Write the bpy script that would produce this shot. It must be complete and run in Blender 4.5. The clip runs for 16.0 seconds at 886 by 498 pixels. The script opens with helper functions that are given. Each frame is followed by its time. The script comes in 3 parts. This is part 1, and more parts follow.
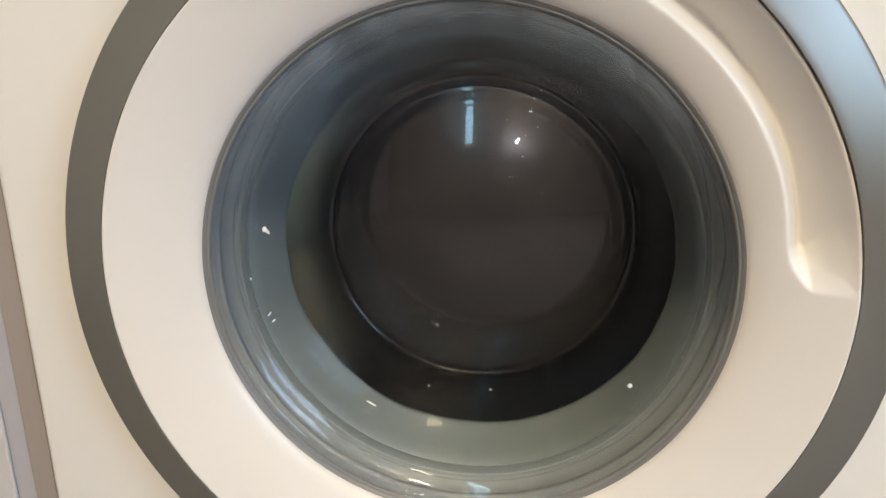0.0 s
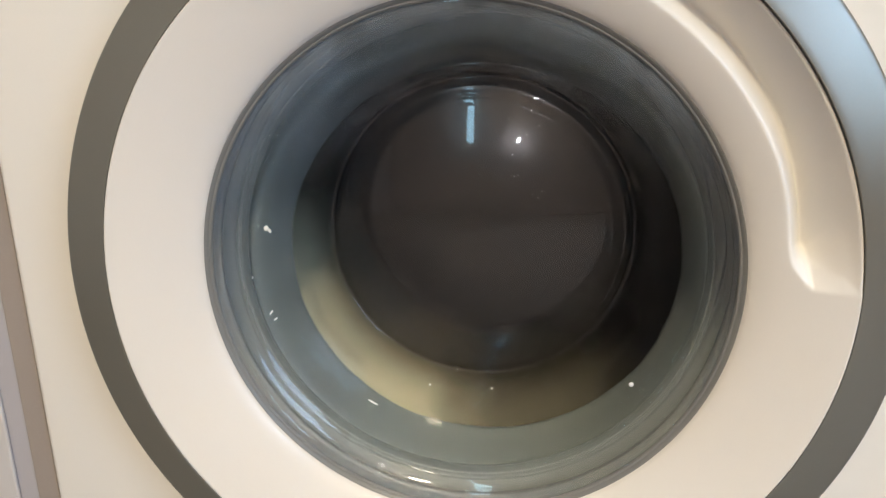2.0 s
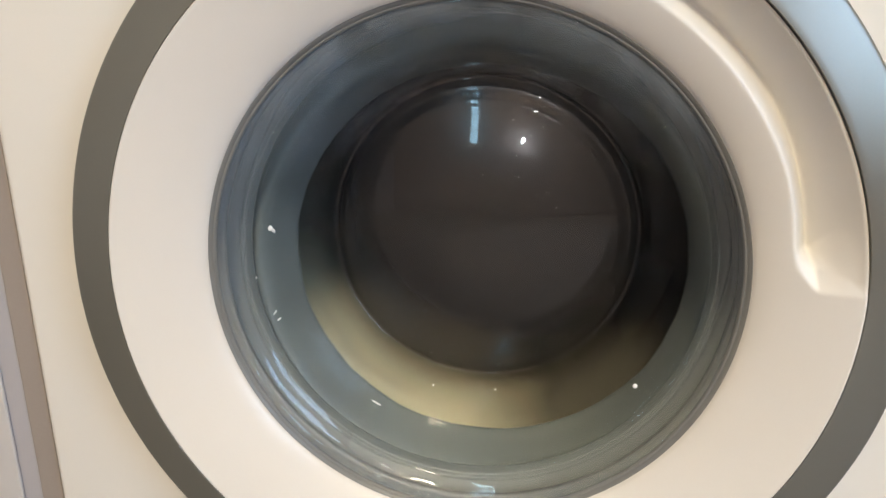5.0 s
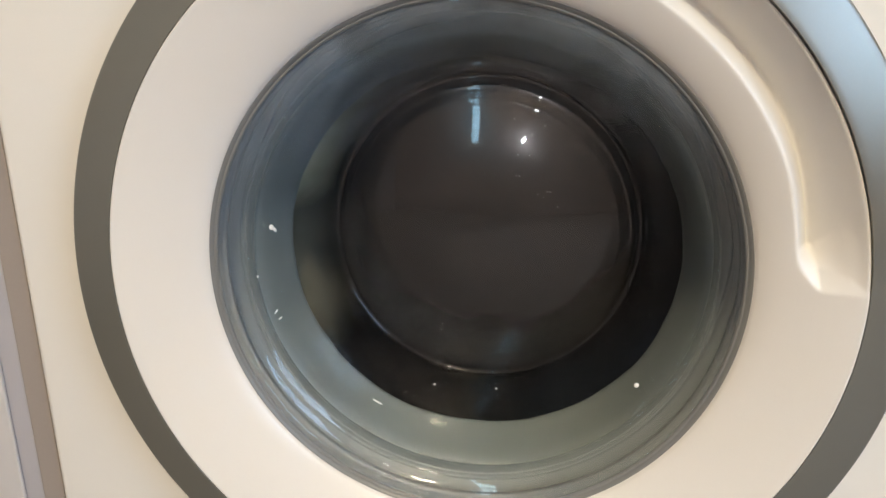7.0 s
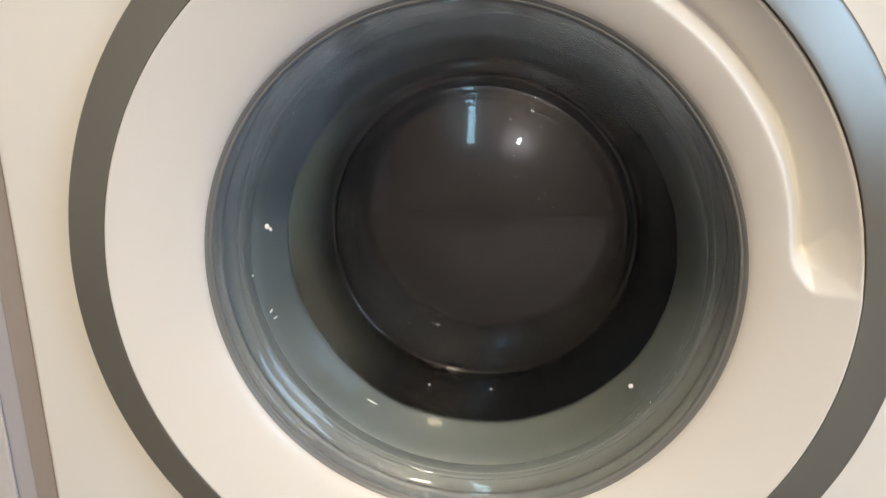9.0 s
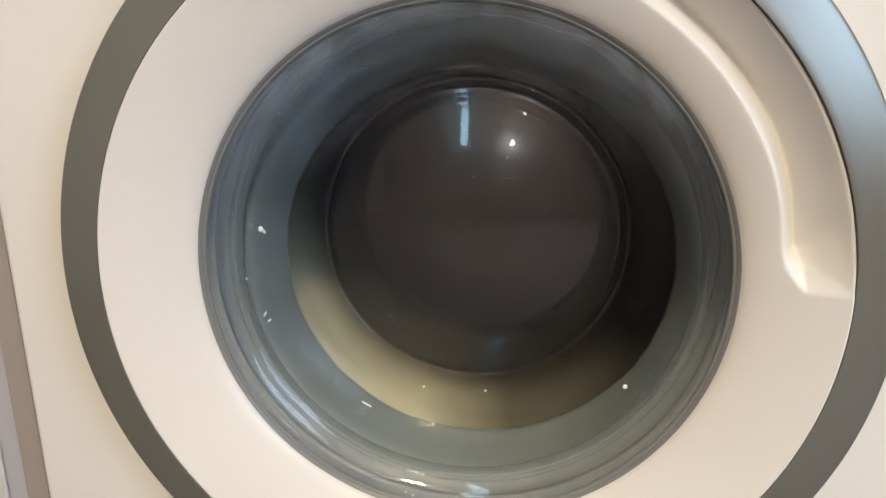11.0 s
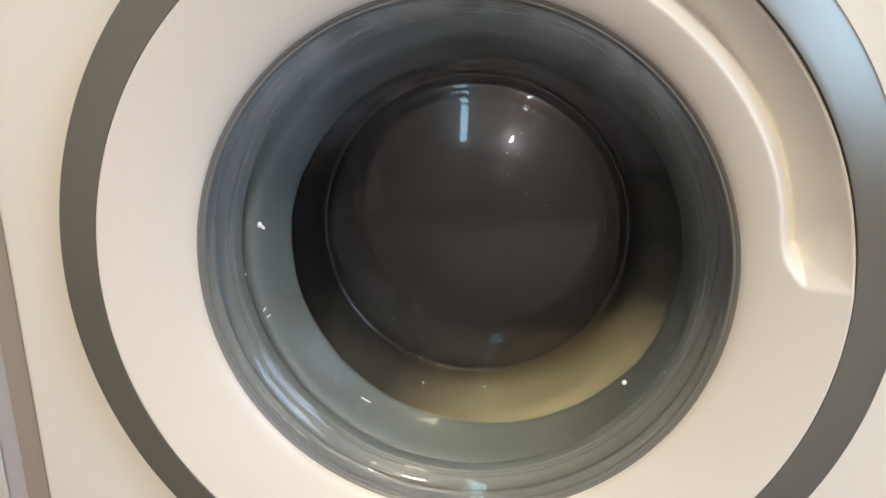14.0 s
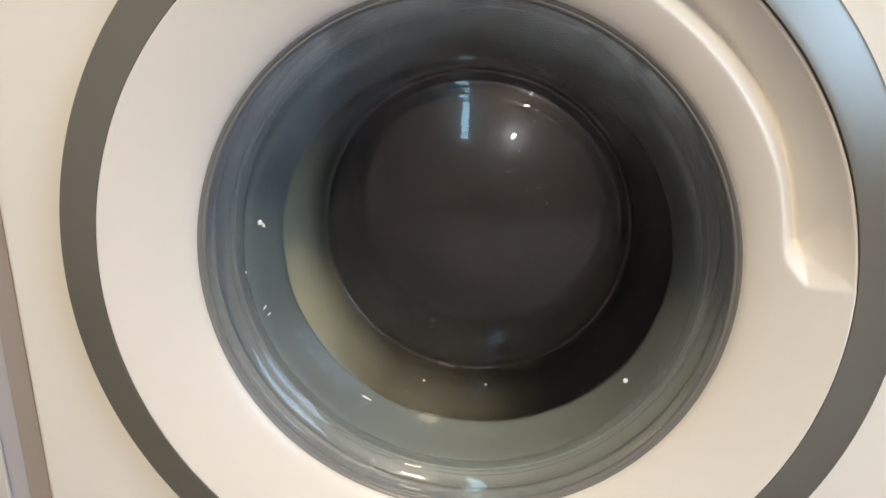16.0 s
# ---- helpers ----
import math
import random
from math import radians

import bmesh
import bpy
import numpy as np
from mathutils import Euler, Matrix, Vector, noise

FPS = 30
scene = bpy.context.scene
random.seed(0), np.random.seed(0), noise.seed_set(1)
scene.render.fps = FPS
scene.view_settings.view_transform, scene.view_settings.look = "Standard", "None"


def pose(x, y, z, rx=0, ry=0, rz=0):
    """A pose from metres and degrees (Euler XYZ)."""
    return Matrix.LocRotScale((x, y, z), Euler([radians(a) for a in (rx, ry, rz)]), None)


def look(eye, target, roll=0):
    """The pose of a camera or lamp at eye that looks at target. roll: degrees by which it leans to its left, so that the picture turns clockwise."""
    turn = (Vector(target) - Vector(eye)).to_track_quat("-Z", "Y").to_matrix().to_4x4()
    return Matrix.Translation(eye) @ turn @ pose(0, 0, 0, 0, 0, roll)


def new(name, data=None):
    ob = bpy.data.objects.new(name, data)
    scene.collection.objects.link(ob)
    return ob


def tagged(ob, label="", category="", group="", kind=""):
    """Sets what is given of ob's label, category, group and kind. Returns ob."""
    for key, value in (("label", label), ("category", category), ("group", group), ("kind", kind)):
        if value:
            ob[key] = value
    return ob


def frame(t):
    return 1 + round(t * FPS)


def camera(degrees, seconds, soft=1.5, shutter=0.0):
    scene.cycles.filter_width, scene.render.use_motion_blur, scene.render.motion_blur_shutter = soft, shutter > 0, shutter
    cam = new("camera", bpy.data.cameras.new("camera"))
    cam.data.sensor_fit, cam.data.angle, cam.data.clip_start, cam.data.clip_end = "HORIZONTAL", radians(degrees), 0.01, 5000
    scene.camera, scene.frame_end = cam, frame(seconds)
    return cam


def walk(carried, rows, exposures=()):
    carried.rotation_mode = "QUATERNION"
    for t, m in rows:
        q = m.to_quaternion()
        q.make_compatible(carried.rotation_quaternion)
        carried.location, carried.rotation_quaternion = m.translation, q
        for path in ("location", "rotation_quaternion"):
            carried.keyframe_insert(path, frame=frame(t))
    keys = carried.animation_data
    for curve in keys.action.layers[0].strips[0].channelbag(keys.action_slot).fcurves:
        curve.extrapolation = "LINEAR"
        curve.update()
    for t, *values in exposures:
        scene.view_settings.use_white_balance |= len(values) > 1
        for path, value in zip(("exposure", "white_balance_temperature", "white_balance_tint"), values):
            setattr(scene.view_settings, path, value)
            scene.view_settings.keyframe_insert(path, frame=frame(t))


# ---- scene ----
ZC = 0.44          # height of the door's centre over the floor
cam = camera(64.8, 16.0, soft=1.5, shutter=0.9)
walk(cam, [
    (0.0, pose(0.0474, -0.3954, 0.5683, 74.478, 0.662, 8.158)),
    (0.5, pose(0.0468, -0.3951, 0.5678, 74.407, 0.601, 8.182)),
    (1.0, pose(0.0465, -0.3953, 0.5681, 74.366, 0.624, 8.150)),
    (1.5, pose(0.0480, -0.3956, 0.5672, 74.502, 0.610, 8.276)),
    (2.0, pose(0.0471, -0.3960, 0.5678, 74.459, 0.674, 8.227)),
    (2.5, pose(0.0459, -0.3956, 0.5674, 74.571, 0.631, 8.144)),
    (3.0, pose(0.0465, -0.3958, 0.5674, 74.583, 0.624, 8.248)),
    (3.5, pose(0.0472, -0.3949, 0.5685, 74.352, 0.847, 8.518)),
    (4.0, pose(0.0467, -0.3961, 0.5674, 74.585, 0.587, 8.431)),
    (6.5, pose(0.0470, -0.3958, 0.5674, 74.502, 0.616, 8.659)),
    (7.0, pose(0.0464, -0.3958, 0.5673, 74.491, 0.559, 8.612)),
    (7.5, pose(0.0463, -0.3969, 0.5665, 74.675, 0.504, 8.415)),
    (8.0, pose(0.0459, -0.3966, 0.5663, 74.715, 0.450, 8.370)),
    (8.5, pose(0.0463, -0.3965, 0.5667, 74.652, 0.287, 8.441)),
    (9.0, pose(0.0456, -0.3964, 0.5669, 74.566, 0.143, 8.235)),
    (11.5, pose(0.0449, -0.3970, 0.5659, 74.815, 0.212, 7.528)),
    (12.0, pose(0.0452, -0.3963, 0.5653, 74.596, 0.141, 7.503)),
    (12.5, pose(0.0458, -0.3959, 0.5662, 74.365, 0.241, 7.604)),
    (13.0, pose(0.0457, -0.3964, 0.5660, 74.414, 0.196, 7.574)),
    (13.5, pose(0.0441, -0.3968, 0.5654, 74.549, 0.301, 7.437)),
    (14.0, pose(0.0454, -0.3967, 0.5653, 74.567, 0.231, 7.613)),
    (14.5, pose(0.0439, -0.3967, 0.5659, 74.507, 0.172, 7.438)),
    (15.0, pose(0.0447, -0.3969, 0.5659, 74.480, 0.179, 7.490)),
    (15.5, pose(0.0454, -0.3966, 0.5658, 74.422, 0.249, 7.755)),
    (16.0, pose(0.0461, -0.3953, 0.5659, 74.279, 0.271, 7.776)),
], exposures=((0.0, 0.0), (16.0, 0.0)))

# ---------------------------------------------------------------- light
world = bpy.data.worlds.new("sky")
scene.world = world
world.use_nodes = True
wn = world.node_tree.nodes
sky = wn.new("ShaderNodeTexSky")
sky.sky_type, sky.sun_disc = "NISHITA", False
sky.sun_elevation, sky.sun_rotation = radians(32), radians(200)
world.node_tree.links.new(sky.outputs[0], wn["Background"].inputs[0])
wn["Background"].inputs[1].default_value = 0.12

LAMP = (0.33, -2.0, 2.73)      # ceiling lamp
WIN = (1.75, -1.5, 1.35)       # middle of the side window
STRIP = (-0.365, -2.6, 1.60)     # middle of the narrow glazed slot behind


def area(name, m, sx, sy, watts, colour):
    d = bpy.data.lights.new(name, "AREA")
    d.shape, d.size, d.size_y, d.energy, d.color = "RECTANGLE", sx, sy, watts, colour
    ob = new(name, d)
    ob.matrix_world = m
    return ob


area("ceiling_lamp_light", look((LAMP[0], LAMP[1], LAMP[2] - 0.03), (LAMP[0], LAMP[1] + 0.001, 0)), 0.34, 0.34, 77.5, (1.0, 0.853, 0.605))
area("window_light", look((WIN[0] - 0.06, WIN[1], WIN[2]), (0.2, -0.4, 0.7)), 0.95, 1.15, 26, (0.47, 0.68, 1.0))
area("slot_light", look((STRIP[0], -2.61, STRIP[2]), (STRIP[0], 0, STRIP[2])), 0.09, 1.36, 3.9, (0.40, 0.76, 1.0))


# ---------------------------------------------------------------- materials
def material(name, base, rough=0.5, metal=0.0, spec=0.5, grain=0.0, grain_scale=200.0, bump=0.0, stain=0.0, stain_scale=6.0, coat=0.0):
    """A principled surface with variation at two scales and fine relief."""
    m = bpy.data.materials.new(name)
    m.use_nodes = True
    nt = m.node_tree
    n, l = nt.nodes, nt.links
    p = n["Principled BSDF"]
    p.inputs["Roughness"].default_value = rough
    p.inputs["Metallic"].default_value = metal
    p.inputs["Specular IOR Level"].default_value = spec
    p.inputs["Coat Weight"].default_value = coat
    co = n.new("ShaderNodeTexCoord")
    fine = n.new("ShaderNodeTexNoise")
    fine.inputs["Scale"].default_value, fine.inputs["Detail"].default_value = grain_scale, 4
    wide = n.new("ShaderNodeTexNoise")
    wide.inputs["Scale"].default_value, wide.inputs["Detail"].default_value = stain_scale, 5
    l.new(co.outputs["Object"], fine.inputs["Vector"])
    l.new(co.outputs["Object"], wide.inputs["Vector"])
    a = n.new("ShaderNodeMapRange")
    a.inputs[3].default_value, a.inputs[4].default_value = 1 - grain, 1 + grain
    l.new(fine.outputs[0], a.inputs[0])
    b = n.new("ShaderNodeMapRange")
    b.inputs[3].default_value, b.inputs[4].default_value = 1 - stain, 1 + stain
    l.new(wide.outputs[0], b.inputs[0])
    mul = n.new("ShaderNodeMath")
    mul.operation = "MULTIPLY"
    l.new(a.outputs[0], mul.inputs[0])
    l.new(b.outputs[0], mul.inputs[1])
    sc = n.new("ShaderNodeVectorMath")
    sc.operation = "SCALE"
    sc.inputs[0].default_value = base
    l.new(mul.outputs[0], sc.inputs["Scale"])
    l.new(sc.outputs[0], p.inputs["Base Color"])
    rr = n.new("ShaderNodeMapRange")
    rr.inputs[3].default_value, rr.inputs[4].default_value = max(0.02, rough - 0.06), min(1, rough + 0.06)
    l.new(wide.outputs[0], rr.inputs[0])
    l.new(rr.outputs[0], p.inputs["Roughness"])
    if bump:
        bp = n.new("ShaderNodeBump")
        bp.inputs["Strength"].default_value, bp.inputs["Distance"].default_value = 1.0, bump
        l.new(fine.outputs[0], bp.inputs["Height"])
        l.new(bp.outputs[0], p.inputs["Normal"])
    return m


def glass_material(name, tint):
    """Plain clear glass or water."""
    m = bpy.data.materials.new(name)
    m.use_nodes = True
    n, l = m.node_tree.nodes, m.node_tree.links
    n.remove(n["Principled BSDF"])
    g = n.new("ShaderNodeBsdfGlass")
    g.inputs["Color"].default_value = (*tint, 1)
    g.inputs["IOR"].default_value = 1.48
    g.inputs["Roughness"].default_value = 0.0
    l.new(g.outputs[0], n["Material Output"].inputs[0])
    return m


def bowl_material():
    """Door glass: clear wall, base tinted for the drum's shade, film thickening towards it."""
    m = bpy.data.materials.new("door_glass")
    m.use_nodes = True
    n, l = m.node_tree.nodes, m.node_tree.links
    n.remove(n["Principled BSDF"])
    co = n.new("ShaderNodeTexCoord")
    off = n.new("ShaderNodeVectorMath")
    off.operation, off.inputs[1].default_value = "SUBTRACT", (0, 0, ZC)
    l.new(co.outputs["Object"], off.inputs[0])
    flat = n.new("ShaderNodeVectorMath")
    flat.operation, flat.inputs[1].default_value = "MULTIPLY", (1, 0, 1)
    l.new(off.outputs[0], flat.inputs[0])
    rad = n.new("ShaderNodeVectorMath")
    rad.operation = "LENGTH"
    l.new(flat.outputs[0], rad.inputs[0])

    def span(source, a, b, lo, hi):
        r = n.new("ShaderNodeMapRange")
        r.interpolation_type = "SMOOTHSTEP"
        for k, v in zip((1, 2, 3, 4), (a, b, lo, hi)):
            r.inputs[k].default_value = v
        l.new(source, r.inputs[0])
        return r.outputs[0]

    def maths(op, a, b):
        k = n.new("ShaderNodeMath")
        k.operation = op
        l.new(a, k.inputs[0])
        l.new(b, k.inputs[1])
        return k.outputs[0]

    def noise_of(scale, detail, rough):
        t = n.new("ShaderNodeTexNoise")
        t.inputs["Scale"].default_value, t.inputs["Detail"].default_value, t.inputs["Roughness"].default_value = scale, detail, rough
        l.new(off.outputs[0], t.inputs["Vector"])
        return t.outputs[0]

    # dark tint reaches up the wall, painting the light's fall-off inside the drum
    base = span(rad.outputs["Value"], 0.1110, 0.1275, 1.0, 0.0)
    tint = n.new("ShaderNodeMix")
    tint.data_type = "RGBA"
    tint.inputs[6].default_value, tint.inputs[7].default_value = (0.95, 0.957, 0.947, 1), (0.18, 0.165, 0.16, 1)
    l.new(base, tint.inputs[0])
    g = n.new("ShaderNodeBsdfPrincipled")
    g.inputs["IOR"].default_value = 1.48
    g.inputs["Roughness"].default_value = 0.0
    g.inputs["Transmission Weight"].default_value = 1.0
    l.new(tint.outputs[2], g.inputs["Base Color"])
    film = n.new("ShaderNodeBsdfDiffuse")
    hue = n.new("ShaderNodeMix")
    hue.data_type = "RGBA"
    hue.inputs[6].default_value, hue.inputs[7].default_value = (0.44, 0.50, 0.54, 1), (0.60, 0.53, 0.50, 1)
    l.new(base, hue.inputs[0])
    l.new(hue.outputs[2], film.inputs["Color"])
    wall_film = span(rad.outputs["Value"], 0.1100, 0.1320, WALL_FILM, 0.0012)
    thick = maths("ADD", wall_film, span(rad.outputs["Value"], 0.1060, 0.1230, BASE_FILM, 0.0))
    # pale haze on the upper wall, painted in for the glass's grazing reflection
    height = n.new("ShaderNodeSeparateXYZ")
    l.new(off.outputs[0], height.inputs[0])
    top_haze = maths("MULTIPLY", span(height.outputs["Z"], 0.045, 0.118, 0.0, TOP_HAZE), span(rad.outputs["Value"], 0.1020, 0.1180, 0.0, 1.0))
    thick = maths("ADD", thick, maths("MULTIPLY", top_haze, span(noise_of(48, 6, 0.75), 0.30, 0.70, 0.35, 1.6)))
    patchy = maths("MULTIPLY", span(noise_of(20, 6, 0.6), 0.30, 0.72, 0.45, 1.55), span(noise_of(150, 3, 0.7), 0.30, 0.72, 0.90, 1.12))
    mix = n.new("ShaderNodeMixShader")
    l.new(maths("MULTIPLY", thick, patchy), mix.inputs[0])
    l.new(g.outputs[0], mix.inputs[1])
    l.new(film.outputs[0], mix.inputs[2])
    gl = n.new("ShaderNodeBsdfGlossy")
    gl.inputs["Roughness"].default_value = 0.21
    last = n.new("ShaderNodeMixShader")
    l.new(span(rad.outputs["Value"], 0.1080, 0.1180, 0.036, 0.0), last.inputs[0])
    l.new(mix.outputs[0], last.inputs[1])
    l.new(gl.outputs[0], last.inputs[2])
    l.new(last.outputs[0], n["Material Output"].inputs[0])
    return m


def glow(name, colour, strength):
    m = bpy.data.materials.new(name)
    m.use_nodes = True
    p = m.node_tree.nodes["Principled BSDF"]
    p.inputs["Base Color"].default_value = (0.8, 0.8, 0.8, 1)
    p.inputs["Emission Color"].default_value = (*colour, 1)
    p.inputs["Emission Strength"].default_value = strength
    return m


M_ENAMEL = material("white_enamel", (0.78, 0.755, 0.69), 0.32, grain=0.015, grain_scale=900, bump=0.00002, stain=0.02, stain_scale=9)
M_DOOR = material("white_plastic", (0.745, 0.712, 0.648), 0.3, grain=0.015, grain_scale=1200, bump=0.00002, stain=0.02, stain_scale=14)
M_TRIM = material("grey_trim", (0.236, 0.232, 0.198), 0.32, metal=0.6, grain=0.03, grain_scale=900, stain=0.03, stain_scale=10)
M_RUBBER = material("grey_rubber", (0.105, 0.116, 0.109), 0.5, grain=0.05, grain_scale=300, bump=0.0001, stain=0.22, stain_scale=13)
M_STEEL = material("drum_steel", (0.56, 0.56, 0.55), 0.45, metal=0.75, grain=0.08, grain_scale=250, bump=0.0002, stain=0.1, stain_scale=12)
M_PADDLE = material("paddle_plastic", (0.05, 0.052, 0.054), 0.5, grain=0.05, stain=0.1)
M_CLAMP = material("clamp_plastic", (0.108, 0.114, 0.110), 0.5, grain=0.05, stain=0.1)
M_BEAD = material("rim_rubber", (0.18, 0.179, 0.168), 0.36, grain=0.04, grain_scale=600, stain=0.12, stain_scale=18)
M_CREAM = material("cream_terry", (0.33, 0.298, 0.200), 0.95, spec=0.1, grain=0.25, grain_scale=420, bump=0.002, stain=0.16, stain_scale=22)
M_OLIVE = material("olive_brown_cotton", (0.078, 0.070, 0.050), 0.95, spec=0.08, grain=0.3, grain_scale=420, bump=0.0015, stain=0.3, stain_scale=24)
M_TAUPE = material("taupe_wool", (0.052, 0.048, 0.038), 0.95, spec=0.08, grain=0.3, grain_scale=420, bump=0.0015, stain=0.25, stain_scale=24)
M_BLACK = material("black_cotton", (0.0045, 0.0045, 0.0045), 0.95, spec=0.05, grain=0.3, grain_scale=500, bump=0.0012, stain=0.3, stain_scale=24)
M_NAVY = material("navy_cotton", (0.0045, 0.0065, 0.010), 0.95, spec=0.05, grain=0.3, grain_scale=500, bump=0.0012, stain=0.3, stain_scale=24)
# film weights; the last one paints reflected haze on the upper wall
WALL_FILM, BASE_FILM, TOP_HAZE = 0.003, 0.006, 0.155
M_GLASS = bowl_material()
M_PANE = glass_material("window_glass", (0.97, 0.98, 0.98))
M_CABINET = material("lilac_grey_laminate", (0.43, 0.415, 0.43), 0.45, grain=0.02, grain_scale=700, stain=0.03)
# board edge colour, with the machine's shade mixed in
M_EDGE = material("shaded_taupe_laminate", (0.33, 0.285, 0.25), 0.5, grain=0.04, grain_scale=500, stain=0.05)
M_LEAF = material("pale_laminate", (0.58, 0.555, 0.53), 0.45, grain=0.02, grain_scale=700, stain=0.03)
# unseen walls and floor; colours picked for the bounce and reflections they give
M_WALL = material("wall_paint", (0.66, 0.62, 0.565), 0.85, grain=0.03, grain_scale=160, bump=0.0004, stain=0.05, stain_scale=2)
M_BROWN = material("brown_wall_paint", (0.32, 0.205, 0.115), 0.8, grain=0.03, grain_scale=160, bump=0.0004, stain=0.05, stain_scale=2)
M_LILAC = material("lilac_grey_wall_paint", (0.395, 0.372, 0.405), 0.85, grain=0.03, grain_scale=160, bump=0.0004, stain=0.1, stain_scale=2)
M_MAUVE = material("mauve_brown_wall_paint", (0.42, 0.366, 0.352), 0.85, grain=0.04, grain_scale=160, bump=0.0004, stain=0.22, stain_scale=2.2)
M_CEIL = material("ceiling_paint", (0.74, 0.71, 0.67), 0.9, grain=0.02, grain_scale=160, bump=0.0003, stain=0.03, stain_scale=2)
M_FLOOR = material("grey_floor", (0.205, 0.184, 0.188), 0.55, grain=0.06, grain_scale=60, stain=0.12, stain_scale=5)
M_FRAME = material("window_frame_paint", (0.75, 0.75, 0.74), 0.4, grain=0.02, stain=0.03)
M_LAMPGLOW = glow("lamp_diffuser", (1.0, 0.86, 0.68), 14.0)
M_GLOBE = glow("lamp_globe", (0.9, 0.96, 1.0), 120.0)
# plain white for the glints painted onto the glass
M_GLINT = material("glint_white", (0.86, 0.85, 0.82), 0.3, grain=0.05, grain_scale=800)
M_DROP = glass_material("water", (0.98, 0.99, 0.99))


# ---------------------------------------------------------------- mesh helpers
def link(name, bm, mat, parent=None, label="", smooth=True):
    me = bpy.data.meshes.new(name)
    bmesh.ops.recalc_face_normals(bm, faces=bm.faces)
    for f in bm.faces:
        f.smooth = smooth
    bm.to_mesh(me)
    bm.free()
    me.materials.append(mat)
    ob = new(name, me)
    if parent:
        ob.parent = parent
    if label:
        ob["label"] = label
    return ob


def part(name, bm, mat, parent, label="", smooth=True):
    return link(name, bm, mat, parent, label, smooth)


def empty(name, at=(0, 0, 0)):
    ob = new(name)
    ob.location = at
    return ob


def revolve(profile, seg=192, closed=False, cz=0.0):
    """Turns (radius, y) pairs about the y axis at height cz; a radius of 0 becomes a pole."""
    bm = bmesh.new()
    rings = []
    for r, y in profile:
        if r < 1e-6:
            rings.append([bm.verts.new((0, y, cz))])
        else:
            rings.append([bm.verts.new((r * math.cos(2 * math.pi * i / seg), y, cz + r * math.sin(2 * math.pi * i / seg))) for i in range(seg)])
    pairs = list(zip(rings, rings[1:]))
    if closed:
        pairs.append((rings[-1], rings[0]))
    for a, b in pairs:
        for i in range(seg):
            j = (i + 1) % seg
            q = [a[i % len(a)], a[j % len(a)], b[j % len(b)], b[i % len(b)]]
            q = list(dict.fromkeys(q))
            if len(q) > 2:
                bm.faces.new(q)
    return bm


def box(x0, y0, z0, x1, y1, z1, bevel=0.0, segs=2):
    bm = bmesh.new()
    bmesh.ops.create_cube(bm, size=1)
    for v in bm.verts:
        v.co = Vector(((x0 + x1) / 2 + v.co.x * (x1 - x0), (y0 + y1) / 2 + v.co.y * (y1 - y0), (z0 + z1) / 2 + v.co.z * (z1 - z0)))
    if bevel:
        bmesh.ops.bevel(bm, geom=bm.edges[:], offset=bevel, segments=segs, affect="EDGES", profile=0.5)
    return bm


def smoothed(pts, n=3):
    """Rounds a profile by cutting its corners n times; the ends stay."""
    for _ in range(n):
        out = [pts[0]]
        for (a, b), (c, d) in zip(pts, pts[1:]):
            out += [(a * 0.75 + c * 0.25, b * 0.75 + d * 0.25), (a * 0.25 + c * 0.75, b * 0.25 + d * 0.75)]
        pts = out + [pts[-1]]
    return pts


def ramp(x, a, b):
    t = min(1.0, max(0.0, (x - a) / (b - a)))
    return t * t * (3 - 2 * t)


# ---------------------------------------------------------------- the room
X0, X1, Y0, Y1, H = -1.5, 1.8, -2.65, 0.66, 2.8


def wall_with_hole(name, axis, at, thick, u0, u1, hole, label, mat):
    """A wall across the x or y axis, with one rectangular opening (u from, z from, u to, z to)."""
    bm = bmesh.new()
    a, b, c, d = hole or (u1, 0, u1, 0)
    for p, q, r, s in ((u0, 0, a, H), (c, 0, u1, H), (a, 0, c, b), (a, d, c, H)):
        if r - p < 1e-4 or s - q < 1e-4:
            continue
        lo, hi = (at, at + thick)
        co = ((lo, p, q), (hi, r, s)) if axis == "x" else ((p, lo, q), (r, hi, s))
        piece = box(*co[0], *co[1])
        me = bpy.data.meshes.new("tmp")
        piece.to_mesh(me)
        piece.free()
        bm.from_mesh(me)
        bpy.data.meshes.remove(me)
    return tagged(link(name, bm, mat, None, label, smooth=False), label, "wall", kind="structure")


def window(name, axis, at, hole, mullion, label):
    a, b, c, d = hole
    top = empty(name)
    tagged(top, label, "window", kind="structure")

    def bar(nm, u0, z0, u1, z1, t0, t1, mat):
        co = (at + t0, u0, z0, at + t1, u1, z1) if axis == "x" else (u0, at + t0, z0, u1, at + t1, z1)
        return part(nm, box(*co, bevel=0.004 if mat is M_FRAME else 0), mat, top, smooth=False)

    w = 0.045
    bar("window_frame", a, b, a + w, d, 0.02, 0.08, M_FRAME)
    bar("window_frame", c - w, b, c, d, 0.02, 0.08, M_FRAME)
    bar("window_frame", a + w, b, c - w, b + w, 0.02, 0.08, M_FRAME)
    bar("window_frame", a + w, d - w, c - w, d, 0.02, 0.08, M_FRAME)
    if mullion:
        m = (a + c) / 2
        bar("mullion", m - 0.02, b + w, m + 0.02, d - w, 0.02, 0.08, M_FRAME)
        spans = ((a + w, m - 0.02), (m + 0.02, c - w))
    else:
        spans = ((a + w, c - w),)
    for u0, u1 in spans:
        p = bar("pane", u0, b + w, u1, d - w, 0.045, 0.051, M_PANE)
        p.visible_shadow = False


